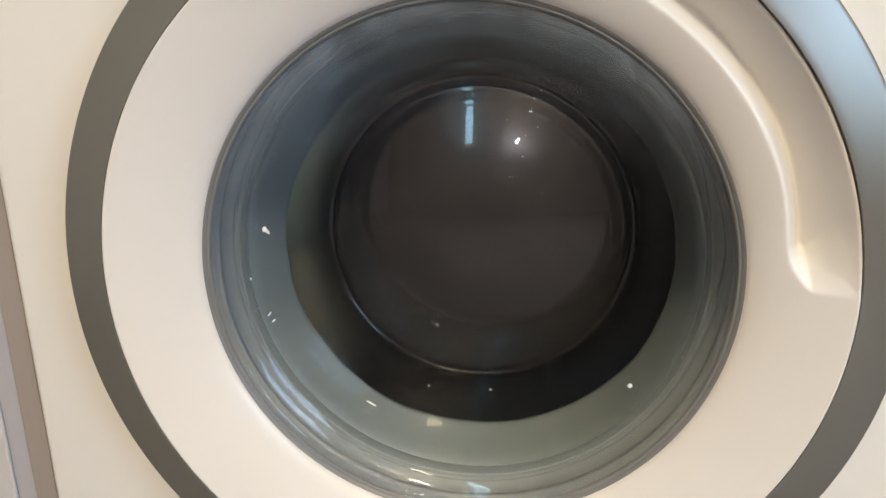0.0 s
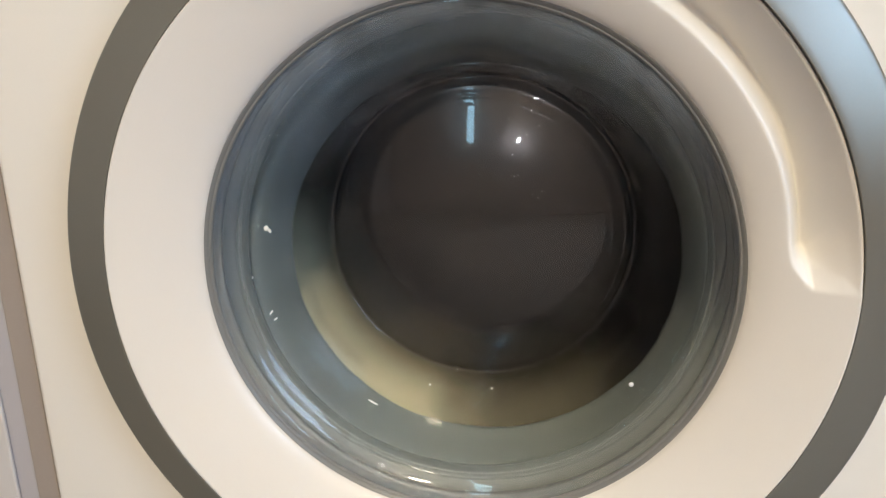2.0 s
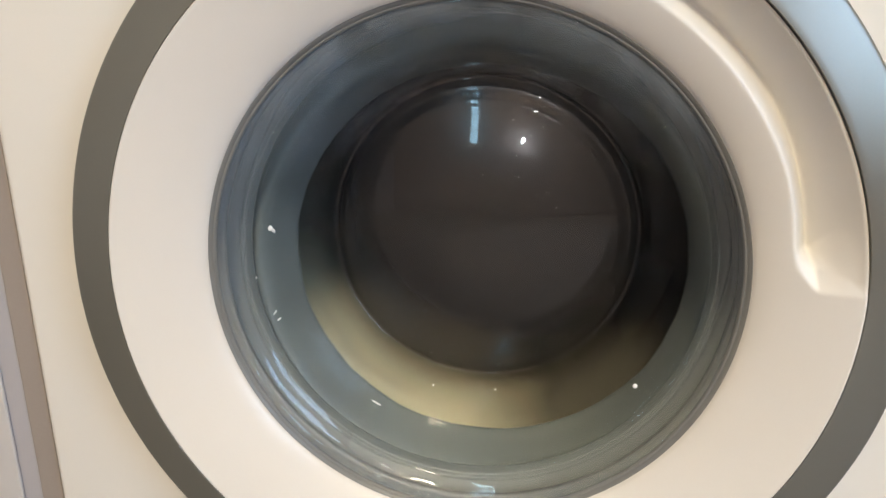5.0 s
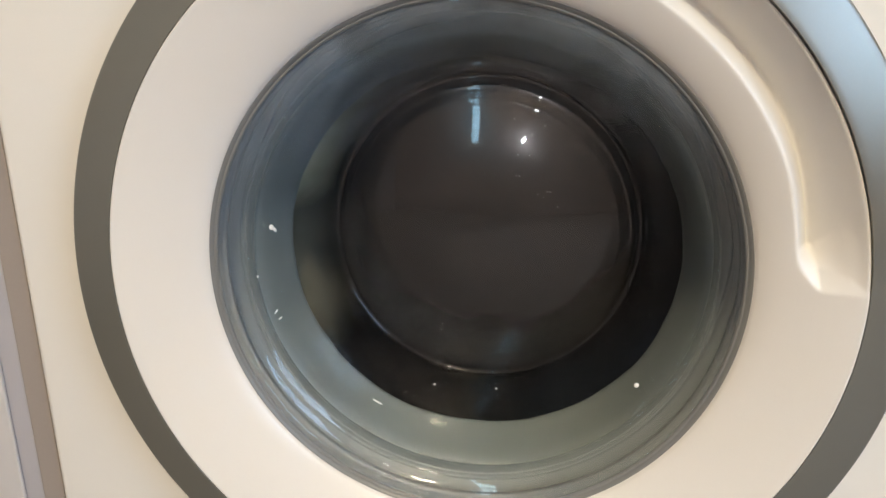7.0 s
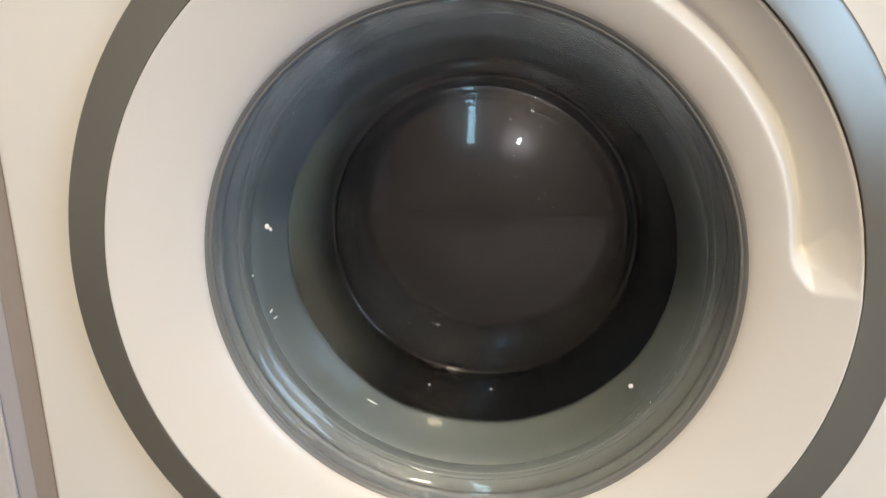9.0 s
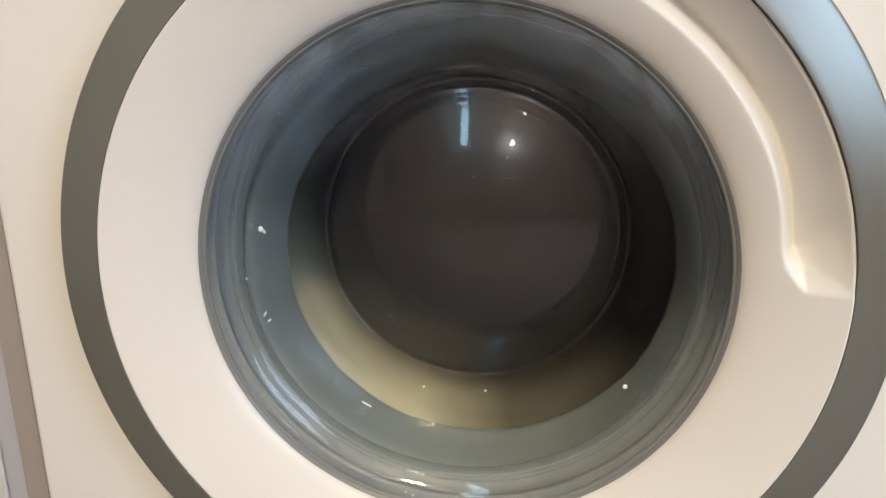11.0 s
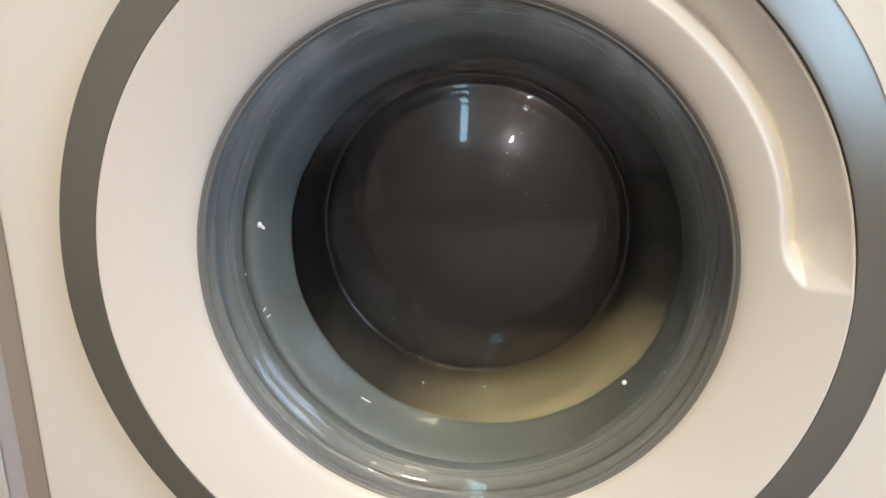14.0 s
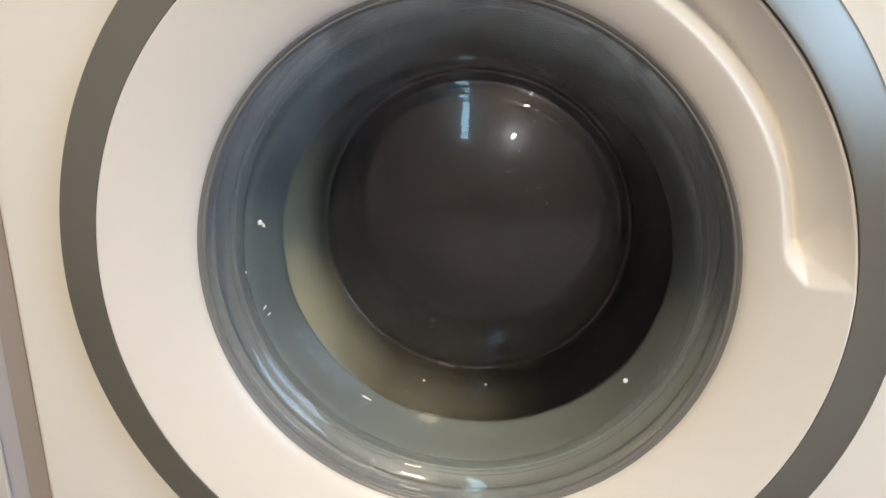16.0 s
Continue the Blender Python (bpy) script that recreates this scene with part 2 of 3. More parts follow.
def room():
    side = (WIN[1] - 0.55, WIN[2] - 0.65, WIN[1] + 0.55, WIN[2] + 0.65)
    slot = (STRIP[0] - 0.11, STRIP[2] - 0.74, STRIP[0] + 0.11, STRIP[2] + 0.74)
    wall_with_hole("wall_east", "x", X1, 0.12, Y0, Y1, side, "brown painted wall with a window opening", M_BROWN)
    wall_with_hole("wall_south", "y", Y0 - 0.12, 0.12, X0, X1, slot, "dull mauve-brown painted wall with a narrow glazed slot", M_MAUVE)
    wall_with_hole("wall_west", "x", X0 - 0.12, 0.12, Y0, Y1, None, "lilac-grey painted wall", M_LILAC)
    wall_with_hole("wall_north", "y", Y1, 0.12, X0, X1, None, "warm beige painted wall behind the washing machine", M_WALL)
    window("window_1", "x", X1, side, True, "white framed window with two clear panes")
    window("window_2", "y", Y0 - 0.12, slot, False, "narrow white framed slot window")
    tagged(link("ceiling", box(X0 - 0.12, Y0 - 0.12, H, X1 + 0.12, Y1 + 0.12, H + 0.1), M_CEIL, smooth=False), "off-white painted ceiling", "ceiling", kind="structure")
    tagged(link("floor", box(X0 - 0.12, Y0 - 0.12, -0.1, X1 + 0.12, Y1 + 0.12, 0.0), M_FLOOR, smooth=False), "plain pale grey floor", "floor", kind="structure")
    ground = bmesh.new()
    bmesh.ops.create_grid(ground, x_segments=1, y_segments=1, size=400)
    g = link("ground", ground, material("lawn", (0.06, 0.08, 0.035), 0.9, grain=0.3, grain_scale=8, stain=0.3, stain_scale=0.3), smooth=False)
    g.location.z = -0.3
    tagged(g, "dull green ground outside the windows", "ground", kind="structure")


def reflection_slats():
    """Uneven slats added halfway down the narrow window to break up its reflection."""
    blind = tagged(empty("added_slats", (STRIP[0], -2.575, 0)), "dark slats added halfway down the narrow window to break up its reflection", "blind")
    rng = random.Random(8)
    part("headrail", box(-0.13, -0.076, STRIP[2] + 0.76, 0.13, 0.015, STRIP[2] + 0.80, bevel=0.004), M_FRAME, blind, smooth=False)
    z = STRIP[2] + 0.60
    while z > STRIP[2] - 0.22:
        bm = box(-0.06, -0.002, -0.017, 0.06, 0.002, 0.017)
        bmesh.ops.transform(bm, verts=bm.verts, matrix=pose(rng.uniform(-0.004, 0.004), 0, z, rng.uniform(-30, 30), rng.uniform(-7, 7), 0))
        part("slat", bm, M_PADDLE, blind, smooth=False)
        z -= rng.uniform(0.044, 0.085)
    for x in (-0.045, 0.045):
        part("cord", box(x - 0.0015, -0.005, z, x + 0.0015, -0.003, STRIP[2] + 0.76), M_FRAME, blind, smooth=False)


def ceiling_lamp():
    lamp = tagged(empty("ceiling_lamp", (LAMP[0], LAMP[1], 0)), "round white ceiling lamp with a warm glowing diffuser", "lamp")
    z = LAMP[2]
    bm = revolve(smoothed([(0, z + 0.07), (0.19, z + 0.07), (0.195, z + 0.03), (0.19, z + 0.02), (0, z + 0.02)], 2), 64)
    bmesh.ops.rotate(bm, verts=bm.verts, cent=(0, 0, 0), matrix=Matrix.Rotation(radians(90), 3, "X"))
    part("base", bm, M_FRAME, lamp)
    bm = revolve(smoothed([(0.18, z + 0.019), (0.18, z - 0.005), (0.12, z - 0.02), (0, z - 0.022)], 2), 64)
    bmesh.ops.rotate(bm, verts=bm.verts, cent=(0, 0, 0), matrix=Matrix.Rotation(radians(90), 3, "X"))
    d = part("diffuser", bm, M_LAMPGLOW, lamp, "glowing opal diffuser")
    d.visible_shadow = False


def wall_lamp():
    at = (0.235, Y0 + 0.09, 0.945)
    lamp = tagged(empty("wall_lamp", at), "small round wall lamp with a cool white globe", "lamp")
    bm = bmesh.new()
    bmesh.ops.create_uvsphere(bm, u_segments=32, v_segments=16, radius=0.036, matrix=Matrix.Rotation(radians(25), 4, "Y") @ Matrix.Diagonal((0.65, 0.9, 1.15, 1)))
    part("globe", bm, M_GLOBE, lamp, "glowing white globe")
    part("wall_plate", revolve(smoothed([(0, -0.089), (0.04, -0.089), (0.04, -0.078), (0.015, -0.07), (0.015, -0.04), (0, -0.04)], 1), 32), M_FRAME, lamp)


# ---------------------------------------------------------------- the washing machine
def front_panel_bm():
    """The enamel front with its round opening and rounded outer edges."""
    bm = bmesh.new()
    seg = 256
    loops = []
    hw, z0, z1 = 0.298, 0.06, 0.85

    def rect(i, inset, y):
        a = 2 * math.pi * i / seg
        c, s = math.cos(a), math.sin(a)
        x0, lo, hi = hw - inset, (z0 + inset) - ZC, (z1 - inset) - ZC
        k = min(x0 / abs(c) if abs(c) > 1e-9 else 9, (hi if s > 0 else -lo) / abs(s) if abs(s) > 1e-9 else 9)
        return (k * c, y, ZC + k * s)

    def circ(i, r, y):
        a = 2 * math.pi * i / seg
        return (r * math.cos(a), y, ZC + r * math.sin(a))

    for r, y in ((0.165, 0.03), (0.165, 0.006), (0.168, 0.002), (0.172, 0.0)):
        loops.append([bm.verts.new(circ(i, r, y)) for i in range(seg)])
    loops.append([bm.verts.new(circ(i, 0.245, 0)) for i in range(seg)])
    for k in range(7):
        b = radians(15 * k)
        loops.append([bm.verts.new(rect(i, 0.006 * (1 - math.sin(b)), 0.006 * (1 - math.cos(b)))) for i in range(seg)])
    loops.append([bm.verts.new(rect(i, 0, 0.03)) for i in range(seg)])
    for a, b in zip(loops, loops[1:]):
        for i in range(seg):
            j = (i + 1) % seg
            bm.faces.new((a[i], a[j], b[j], b[i]))
    return bm


def lerp_at(x, knots):
    """Straight lines between (x, value) knots."""
    for (a, p), (b, q) in zip(knots, knots[1:]):
        if x <= b:
            return p + (q - p) * max(0.0, (x - a) / (b - a))
    return knots[-1][1]


def grip_depth(r, ang):
    """Depth of the scooped grip: a steep inner wall, a floor that rises to the rim, a two-step ramp at its lower end."""
    out = 0.0024 * ramp(ang, 8, 24)
    foot = 0.1876 + out + 0.0014 * ramp(ang, 20, 33)
    wall = (r - 0.1790 - out) / (foot - 0.1790 - out)
    wall = 0.5 * (wall + math.sqrt(wall * wall + 0.012))
    floor = 1.0 - (r - foot) / (0.2098 - foot)
    floor = max(0.0, 0.5 * (wall + floor - math.sqrt((wall - floor) ** 2 + 0.045)) + 0.02)
    start = 1.7 + 3.6 * (1 - ramp(r, 0.1775, 0.1900))
    full = lerp_at(r, ((0.1790, 9.0), (0.1895, 8.0), (0.2002, 11.8), (0.2098, 9.0)))
    knee = lerp_at(r, ((0.1790, 6.6), (0.1918, 5.2), (0.2016, 4.2), (0.2091, 2.1)))
    along = 0.0 if ang < start else 0.38 * (ang - start) / (knee - start) if ang < knee else min(1.0, 0.38 + 0.62 * (ang - knee) / (full - knee))
    return 0.0205 * floor * along * (1 - ramp(ang, 50, 76))


def door_ring_y(r, ang):
    """Depth of the white door ring at a radius and an angle (degrees, 0 to the hinge's far side, 90 up)."""
    t = (r - 0.1607) / (0.2098 - 0.1607)
    return -0.0064 - 0.026 * (t ** 0.72) + grip_depth(r, ang)


def door_ring_bm():
    bm = bmesh.new()
    seg = 900
    radii = [0.1607 + 0.0475 * k / 60 for k in range(61)]
    rows = []

    def row(fn):
        rows.append([bm.verts.new(fn(2 * math.pi * i / seg, ((i * 360 / seg + 180) % 360) - 180)) for i in range(seg)])

    def polar(a, r, y):
        return (r * math.cos(a), y, ZC + r * math.sin(a))

    row(lambda a, d: polar(a, 0.1604, -0.0030))
    row(lambda a, d: polar(a, 0.1603, -0.0056))
    for r in radii:
        row(lambda a, d, r=r: polar(a, r, door_ring_y(r, d)))
    for r, dy in ((0.2092, 0.0001), (0.2097, 0.0004), (0.2098, 0.0009)):
        row(lambda a, d, r=r, dy=dy: polar(a, r, -0.0324 + dy + grip_depth(0.2082, d)))
    row(lambda a, d: polar(a, 0.2098, -0.008))
    for p, q in zip(rows, rows[1:]):
        for i in range(seg):
            j = (i + 1) % seg
            bm.faces.new((p[i], p[j], q[j], q[i]))
    return bm


GLASS_FRONT = [(0.1598, 0.004), (0.1598, -0.0004), (0.1592, -0.0014), (0.1576, -0.0020), (0.1562, -0.0023), (0.1552, -0.0023), (0.1540, -0.0021), (0.1526, -0.0018),
               (0.1514, -0.0013), (0.1500, -0.0008), (0.1484, 0.0000), (0.1466, 0.0013), (0.1444, 0.0036), (0.1418, 0.0072), (0.1390, 0.0118),
               (0.1362, 0.0175), (0.1330, 0.0260), (0.1298, 0.0370), (0.1266, 0.0500), (0.1234, 0.0650), (0.1206, 0.0800), (0.1184, 0.0930), (0.1170, 0.1006), (0.1158, 0.1060), (0.1142, 0.1088), (0.1120, 0.1090), (0.1100, 0.1078)]
GLASS_BACK = [(0.1100, 0.1133), (0.1135, 0.1146), (0.1170, 0.1140), (0.1192, 0.1110), (0.1204, 0.1060), (0.1222, 0.0970), (0.1248, 0.0830), (0.1278, 0.0680), (0.1312, 0.0530), (0.1346, 0.0400),
              (0.1380, 0.0290), (0.1416, 0.0205), (0.1450, 0.0150), (0.1490, 0.0105), (0.1535, 0.0080), (0.1575, 0.0065)]


def dome(r1, y1, radius):
    """Points from r1 to the axis on a cap that bulges towards the viewer, with two fine moulded beads near its rim."""
    y0 = y1 + math.sqrt(radius ** 2 - r1 ** 2)
    radii = [r1 - (r1 - 0.094) * k / 62 for k in range(62)] + [0.094 * (1 - k / 30) for k in range(31)]
    return [(r, y0 - math.sqrt(radius ** 2 - r ** 2) - 0.00010 * math.exp(-((r - 0.0975) / 0.0010) ** 2) - 0.00022 * math.exp(-((r - 0.1068) / 0.0014) ** 2)) for r in radii]


def blob_sector(a0, a1, r_in, r_out, y0, y1, seed, lump):
    """A rumpled bundle of cloth pressed against the drum's wall between two angles (degrees)."""
    bm = bmesh.new()
    nu, nv = 72, 40
    grid = []
    for i in range(nu + 1):
        u = i / nu
        end = min(1.0, 5.5 * min(u, 1 - u)) ** 0.6
        row = []
        for j in range(nv):
            b = 2 * math.pi * j / nv
            rc, yc = (r_in + r_out) / 2, (y0 + y1) / 2
            hr, hy = (r_out - r_in) / 2 * max(end, 0.02), (y1 - y0) / 2 * (0.55 + 0.45 * end)
            c, s = math.cos(b), math.sin(b)
            shift = noise.noise(Vector((c * 1.3 + seed, s * 1.7, seed * 3 + (7 if u > 0.5 else 0)))) * 13 * abs(2 * u - 1)
            a = radians(a0 + (a1 - a0) * u + shift)
            e = 0.55
            r = r_out - hr + hr * math.copysign(abs(c) ** e, c)
            y = yc + hy * math.copysign(abs(s) ** e, s)
            p = Vector((r * math.cos(a), y, r * math.sin(a)))
            q = noise.fractal(p * 26 + Vector((seed, seed * 2, 0)), 1.0, 2.0, 4)
            fold = 1 - abs(noise.noise(p * 15 + Vector((0, seed, seed))))
            k = lump * (q * 0.7 + fold * 0.8 - 0.5)
            inward = max(0.0, (r_out + 0.004 - r)) / (r_out - r_in)
            r2 = min(r - k * (0.3 + inward), r_out + 0.002)
            row.append(bm.verts.new((r2 * math.cos(a), y + k * 0.5 * s, r2 * math.sin(a))))
        grid.append(row)
    for p, q in zip(grid, grid[1:]):
        for j in range(nv):
            k = (j + 1) % nv
            bm.faces.new((p[j], p[k], q[k], q[j]))
    bm.faces.new(grid[0])
    bm.faces.new(grid[-1])
    return bm


def washing_machine():
    wm = tagged(empty("washing_machine"), "white front-loading washing machine with a grey-trimmed round door, spinning", "washing machine")
    body = box(-0.298, 0.03, 0.06, 0.298, 0.60, 0.85, bevel=0.006)
    bmesh.ops.delete(body, geom=[f for f in body.faces if f.normal.y < -0.9 and f.calc_area() > 0.2], context="FACES")
    part("cabinet_shell", body, M_ENAMEL, wm, "white enamelled steel casing", smooth=False)
    part("plinth", box(-0.295, 0.012, 0.012, 0.295, 0.59, 0.058, bevel=0.003), M_ENAMEL, wm, smooth=False)
    for x in (-0.25, 0.25):
        for y in (0.06, 0.54):
            bm = revolve([(0, 0), (0.022, 0), (0.022, 0.014), (0, 0.014)], 24)
            bmesh.ops.rotate(bm, verts=bm.verts, cent=(0, 0, 0), matrix=Matrix.Rotation(radians(90), 3, "X"))
            bmesh.ops.translate(bm, verts=bm.verts, vec=(x, y, 0))
            part("foot", bm, M_PADDLE, wm, "black levelling foot")
    part("front_panel", front_panel_bm(), M_ENAMEL, wm, "glossy cream-white enamel front")
    part("trim_ring", revolve(smoothed([(0.2374, 0.001), (0.2374, -0.0225), (0.2374, -0.0258), (0.2352, -0.0270), (0.2250, -0.0294), (0.2132, -0.0318), (0.2106, -0.0321), (0.2102, -0.0321), (0.2101, -0.0316), (0.2101, -0.006)], 2), 256, cz=ZC),
         M_TRIM, wm, "satin grey ring round the door")
    door = part("door", door_ring_bm(), M_DOOR, wm, "white plastic door ring with a scooped grip")
    part("rim_bead", revolve(smoothed([(0.1606, 0.0080), (0.1607, -0.0056), (0.1605, -0.0064), (0.1599, -0.0061), (0.1592, -0.0055), (0.1587, -0.0050), (0.1582, -0.0042), (0.1577, -0.0045), (0.1570, -0.0040), (0.1565, -0.0032), (0.1566, -0.0026), (0.1580, -0.0026), (0.1601, -0.0010), (0.1602, 0.0080)], 2), 256, cz=ZC), M_BEAD, door, "finely ridged grey rubber bead round the glass")
    part("clamp_ring", revolve(smoothed([(0.1610, 0.0090), (0.1595, 0.0090), (0.1568, 0.0096), (0.1566, 0.0130), (0.1640, 0.0130)], 1), 192, cz=ZC), M_CLAMP, door, "dark plastic ring that holds the glass")
    cap = dome(0.1100, 0.1078, 0.50)
    inside = smoothed(GLASS_FRONT, 2)[:-1] + cap
    outside = [(r, y + 0.0055) for r, y in reversed(cap)][:-1] + smoothed(GLASS_BACK, 2)
    bowl = part("glass_bowl", revolve(inside + outside, 256, closed=True, cz=ZC), M_GLASS, door, "clear glass bowl with a hazy base tinted dark for the drum's shade")
    bowl.visible_shadow = False
    part("gasket", revolve(smoothed([(0.1645, 0.012), (0.1622, 0.0150), (0.1602, 0.0192), (0.1582, 0.0212), (0.1568, 0.0222), (0.1562, 0.0238), (0.1555, 0.0232), (0.1544, 0.0244),
                                     (0.1537, 0.0262), (0.1530, 0.0256), (0.1519, 0.0300), (0.1513, 0.0340), (0.1530, 0.0352), (0.1600, 0.0360), (0.1700, 0.0360)], 2), 256, cz=ZC),
         M_RUBBER, wm, "grey rubber door seal with folds")
    lip_bm = revolve(smoothed([(0.1700, 0.0440), (0.1580, 0.0395), (0.1500, 0.0380), (0.1455, 0.0440), (0.1425, 0.0540), (0.1398, 0.0650), (0.1374, 0.0725), (0.1366, 0.0765), (0.1374, 0.0800), (0.1410, 0.0815),
                               (0.1600, 0.0790), (0.1700, 0.0780)], 3), 256)
    for v in lip_bm.verts:
        sag = noise.noise(Vector((v.co.x * 22, v.co.y * 9, v.co.z * 22))) * 0.0012 + noise.noise(Vector((v.co.x * 70, 3.0, v.co.z * 70))) * 0.0004
        k = 1 + sag / 0.14
        v.co.x, v.co.z = v.co.x * k * 1.032, v.co.z * k
    lip = part("gasket_lip", lip_bm, M_RUBBER, wm, "inner lip of the grey rubber seal")
    part("tub", revolve([(0.1740, 0.0735), (0.25, 0.076), (0.252, 0.08), (0.252, 0.44), (0, 0.44)], 96, cz=ZC), M_PADDLE, wm, "dark plastic tub")
    drum = empty("drum", (0, 0, ZC))
    drum.parent = wm
    part("drum_shell", revolve([(0.166, 0.090), (0.169, 0.084), (0.232, 0.084), (0.238, 0.09), (0.238, 0.36)], 128), M_STEEL, drum)
    part("back_plate", revolve(smoothed([(0.2375, 0.3605), (0.18, 0.362), (0.12, 0.352), (0.05, 0.357), (0, 0.35)], 2), 128), M_STEEL, drum)
    for k in range(3):
        a = math.radians(120 * k + 60)
        bm = box(0.19, 0.10, -0.018, 0.236, 0.35, 0.018, bevel=0.012, segs=3)
        bmesh.ops.rotate(bm, verts=bm.verts, cent=(0, 0, 0), matrix=Matrix.Rotation(a, 3, "Y"))
        part("paddle", bm, M_PADDLE, drum)
    return drum, lip


def laundry():
    things = []
    for nm, a0, a1, rin, y1, mat, seed, lump, label in (
            ("towel", -46, 62, 0.1425, 0.32, M_CREAM, 3.1, 0.026, "cream terry towel bundled against the drum wall"),
            # next two: added mid-tone bundles that fade the towel's ends into the dark
            ("olive_bundle", 32, 98, 0.1435, 0.31, M_OLIVE, 23.3, 0.024, "olive-brown cotton bundle added to fade out one end of the towel"),
            ("taupe_bundle", -80, -40, 0.1445, 0.30, M_TAUPE, 31.7, 0.022, "taupe woollen bundle added to fade out the towel's other end"),
            ("shirt", 92, 160, 0.1455, 0.31, M_BLACK, 7.7, 0.026, "black cotton shirt pressed against the drum wall"),
            ("trousers", 152, 226, 0.1440, 0.32, M_NAVY, 12.3, 0.028, "dark navy cotton trousers bundled in the drum"),
            ("jumper", 218, 286, 0.1450, 0.31, M_BLACK, 19.9, 0.026, "black knitted jumper bundled in the drum")):
        ob = link(nm, blob_sector(a0, a1, rin, 0.2365, 0.087, y1, seed, lump), mat)
        ob.location = (0, 0, ZC)
        things.append(tagged(ob, label, "laundry", group="laundry in the drum"))
    return things


def droplets():
    """Tiny water drops on the bowl's base and wall."""
    rng = random.Random(5)
    bm = bmesh.new()
    y0 = 0.1078 + math.sqrt(0.50 ** 2 - 0.1100 ** 2)
    for k in range(46):
        r, a, size = 0.095 * math.sqrt(rng.random()), rng.uniform(0, 2 * math.pi), rng.uniform(0.0003, 0.0007)
        y = y0 - math.sqrt(0.50 ** 2 - r * r)
        bmesh.ops.create_icosphere(bm, subdivisions=2, radius=size, matrix=Matrix.Translation((r * math.cos(a), y, ZC + r * math.sin(a))) @ Matrix.Diagonal((1, 0.6, rng.uniform(1, 1.5), 1)))
    ob = link("water_droplets", bm, M_DROP)
    ob.visible_shadow = False
    tagged(ob, "tiny clear water droplets on the door glass", "droplets", kind="stuff")


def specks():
    """White specks on the bowl's wall and base, painted in for lamp glints."""
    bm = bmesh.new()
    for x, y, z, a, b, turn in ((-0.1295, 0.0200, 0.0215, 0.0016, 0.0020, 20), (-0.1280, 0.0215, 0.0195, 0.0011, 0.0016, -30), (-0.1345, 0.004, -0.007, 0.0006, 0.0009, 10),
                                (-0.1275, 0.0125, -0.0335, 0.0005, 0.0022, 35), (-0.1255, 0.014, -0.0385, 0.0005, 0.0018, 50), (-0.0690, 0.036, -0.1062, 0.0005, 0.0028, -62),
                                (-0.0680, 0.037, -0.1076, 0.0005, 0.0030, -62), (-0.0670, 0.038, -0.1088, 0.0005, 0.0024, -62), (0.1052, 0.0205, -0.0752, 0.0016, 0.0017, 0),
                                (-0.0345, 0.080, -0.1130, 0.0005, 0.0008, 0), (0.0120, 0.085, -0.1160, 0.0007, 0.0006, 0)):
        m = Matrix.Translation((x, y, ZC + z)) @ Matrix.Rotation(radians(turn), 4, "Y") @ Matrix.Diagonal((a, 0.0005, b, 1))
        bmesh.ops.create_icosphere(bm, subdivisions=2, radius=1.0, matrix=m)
    # finer white specks on the base, painted in for droplet sparkle
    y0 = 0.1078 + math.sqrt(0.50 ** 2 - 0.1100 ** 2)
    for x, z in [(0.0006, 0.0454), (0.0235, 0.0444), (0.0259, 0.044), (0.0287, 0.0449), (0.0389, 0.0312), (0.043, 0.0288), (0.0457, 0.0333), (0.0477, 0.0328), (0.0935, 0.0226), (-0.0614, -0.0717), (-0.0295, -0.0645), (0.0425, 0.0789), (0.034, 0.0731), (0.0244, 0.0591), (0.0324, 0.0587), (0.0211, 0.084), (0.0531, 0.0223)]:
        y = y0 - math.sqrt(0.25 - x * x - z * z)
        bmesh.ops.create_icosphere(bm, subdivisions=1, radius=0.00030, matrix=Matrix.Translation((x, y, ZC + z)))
    tagged(link("glint_specks", bm, M_GLINT), "white specks on the door glass, painted in for glints", "specks", kind="stuff")


def cabinet():
    c = tagged(empty("cupboard"), "pale lilac-grey laminate cupboard beside the washing machine", "cupboard")
    part("side_panel", box(-0.318, 0.006, 0.0, -0.3005, 0.60, 0.86, bevel=0.001), M_EDGE, c, "taupe edge of the side board, the machine's shade in its colour", smooth=False)
    part("body", box(-0.90, 0.008, 0.0, -0.3185, 0.60, 0.86, bevel=0.001), M_CABINET, c, smooth=False)
    part("cupboard_door", box(-0.896, 0.0045, 0.04, -0.3335, 0.0075, 0.856, bevel=0.001), M_LEAF, c, "pale cream cupboard door", smooth=False)



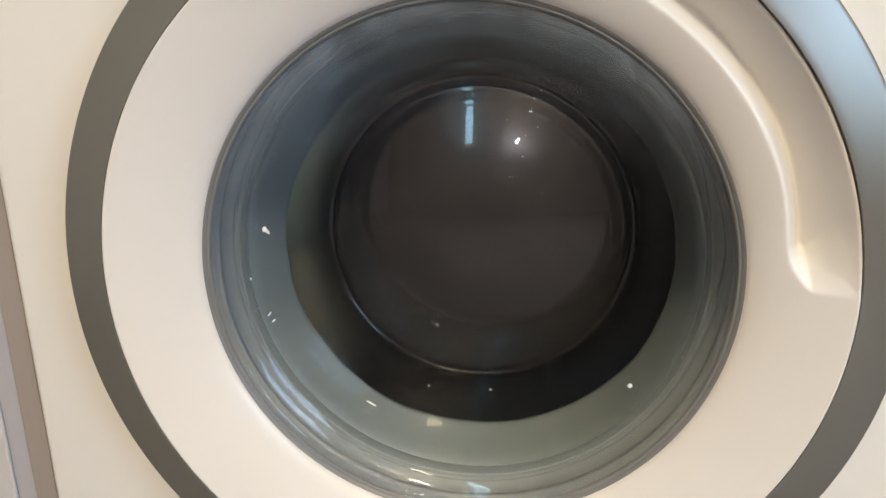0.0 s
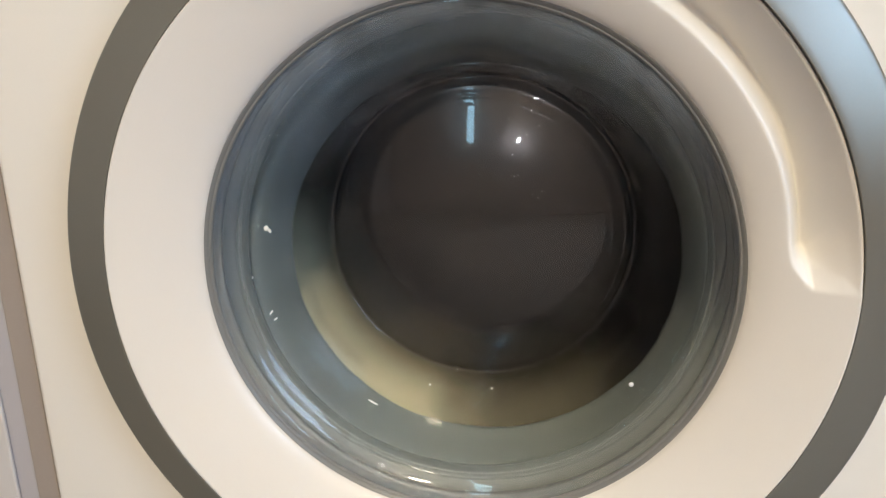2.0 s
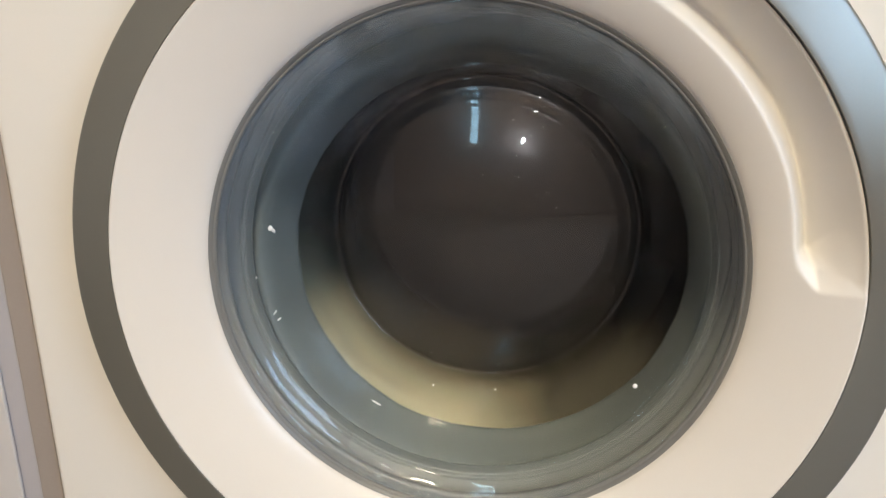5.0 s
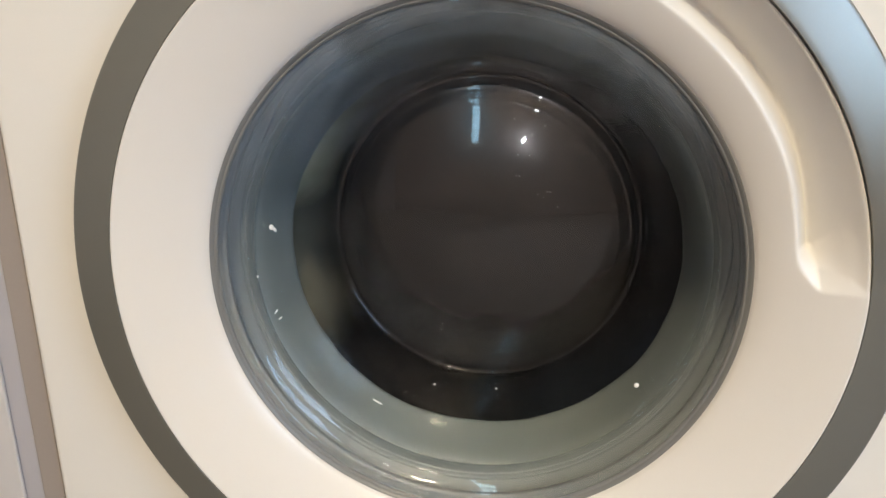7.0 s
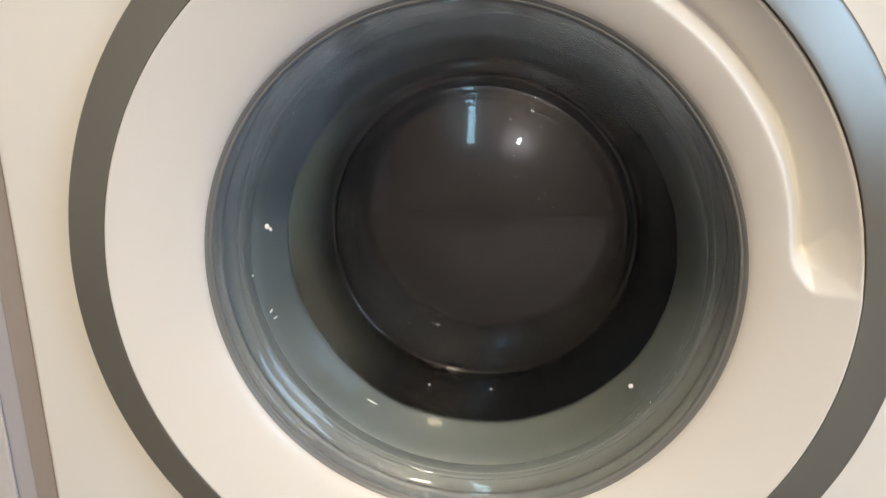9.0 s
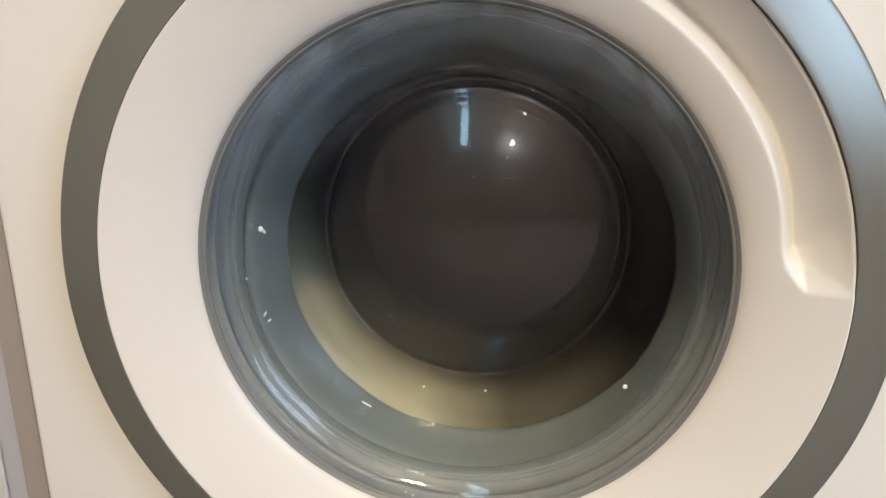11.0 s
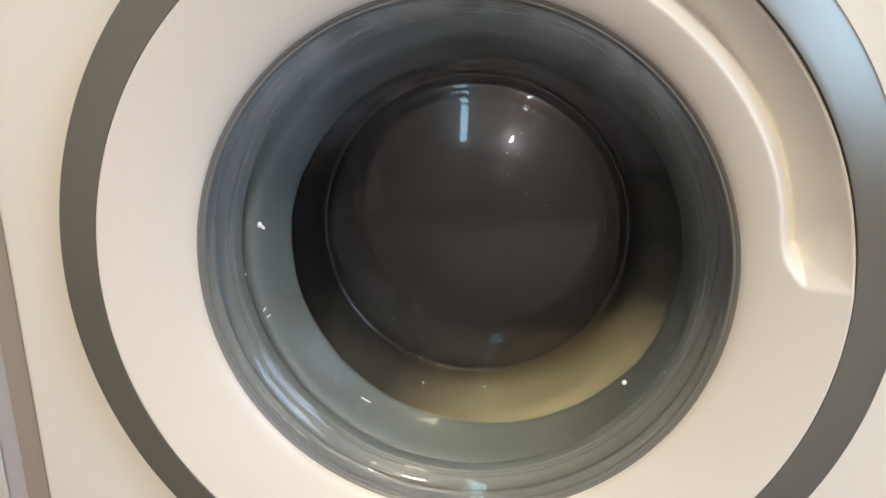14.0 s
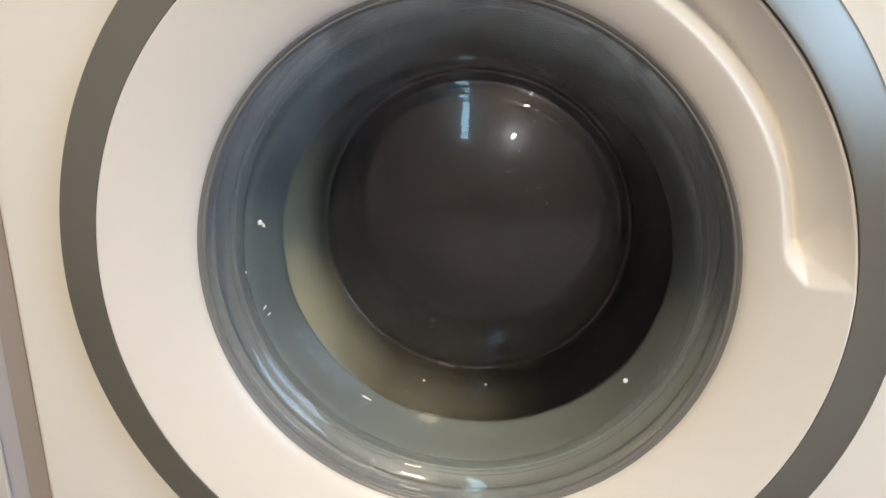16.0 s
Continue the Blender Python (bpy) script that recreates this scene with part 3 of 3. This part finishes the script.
room()
reflection_slats()
ceiling_lamp()
wall_lamp()
cabinet()
DRUM, LIP = washing_machine()
droplets()
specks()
LAUNDRY = laundry()


# ---------------------------------------------------------------- movement
def motions():
    """The drum and the laundry turn together; angles in degrees at every tenth of a second, then an even turn."""
    first = [235, 120, 110, -60, -75, -130, -270, -315, -322, -500, -570, -578, -710, -780, -795, -970, -1020, -1030, -1205, -1270, -1295, -1420,
             -1500, -1520, -1685, -1752, -1762, -1935, -1990, -2000, -2162, -2220, -2235, -2410, -2428, -2508, -2655, -2730, -2740, -2880, -2950, -2965, -3150]
    second = [-4945, -5005, -5030, -5195, -5300, -5315, -5460, -5525, -5560, -5715, -5815, -5835, -6005, -6060, -6075, -6255, -6355, -6370, -6525, -6610,
              -6630, -6790, -6880, -6905, -7090, -7150, -7160, -7335, -7445, -7465]
    third = [205, 100, 5, -50, -160, -270, -370, -460, -570, -660, -780, -865, -965, -1045, -1140, -1245, -1355, -1435, -1550, -1655, -1750, -1850,
             -1940, -2050, -2135, -2230, -2345, -2455, -2560, -2655, -2760, -2850, -2940, -3060, -3165, -3285, -3370, -3475, -3565, -3665, -3780, -3885,
             -3965, -4090, -4205, -4295, -4380, -4500]
    keys = [(k / 10, a) for k, a in enumerate(first)] + [(6.3 + k / 10, a) for k, a in enumerate(second)] + [(11.3 + k / 10, a - 9720) for k, a in enumerate(third)]
    rows = []
    for (ta, a), (tb, b) in zip(keys, keys[1:]):
        n = round((tb - ta) * FPS)
        rows += [(ta + k / FPS, a + (b - a) * k / n) for k in range(n)]
    rows.append(keys[-1])
    # the tub sways on its springs, out of step with the heavy towel
    sway = [(0.0042 * math.cos(radians(a - 45)), -0.0042 * math.sin(radians(a - 45))) for t, a in rows]
    path = [(t, pose(dx, 0, ZC + dz, 0, a, 0)) for (t, a), (dx, dz) in zip(rows, sway)]
    walk(LIP, [(t, pose(dx + 0.0045, 0, ZC + dz - 0.0066)) for (t, a), (dx, dz) in zip(rows, sway)])
    walk(DRUM, path)
    for ob in LAUNDRY:
        walk(ob, path)


motions()
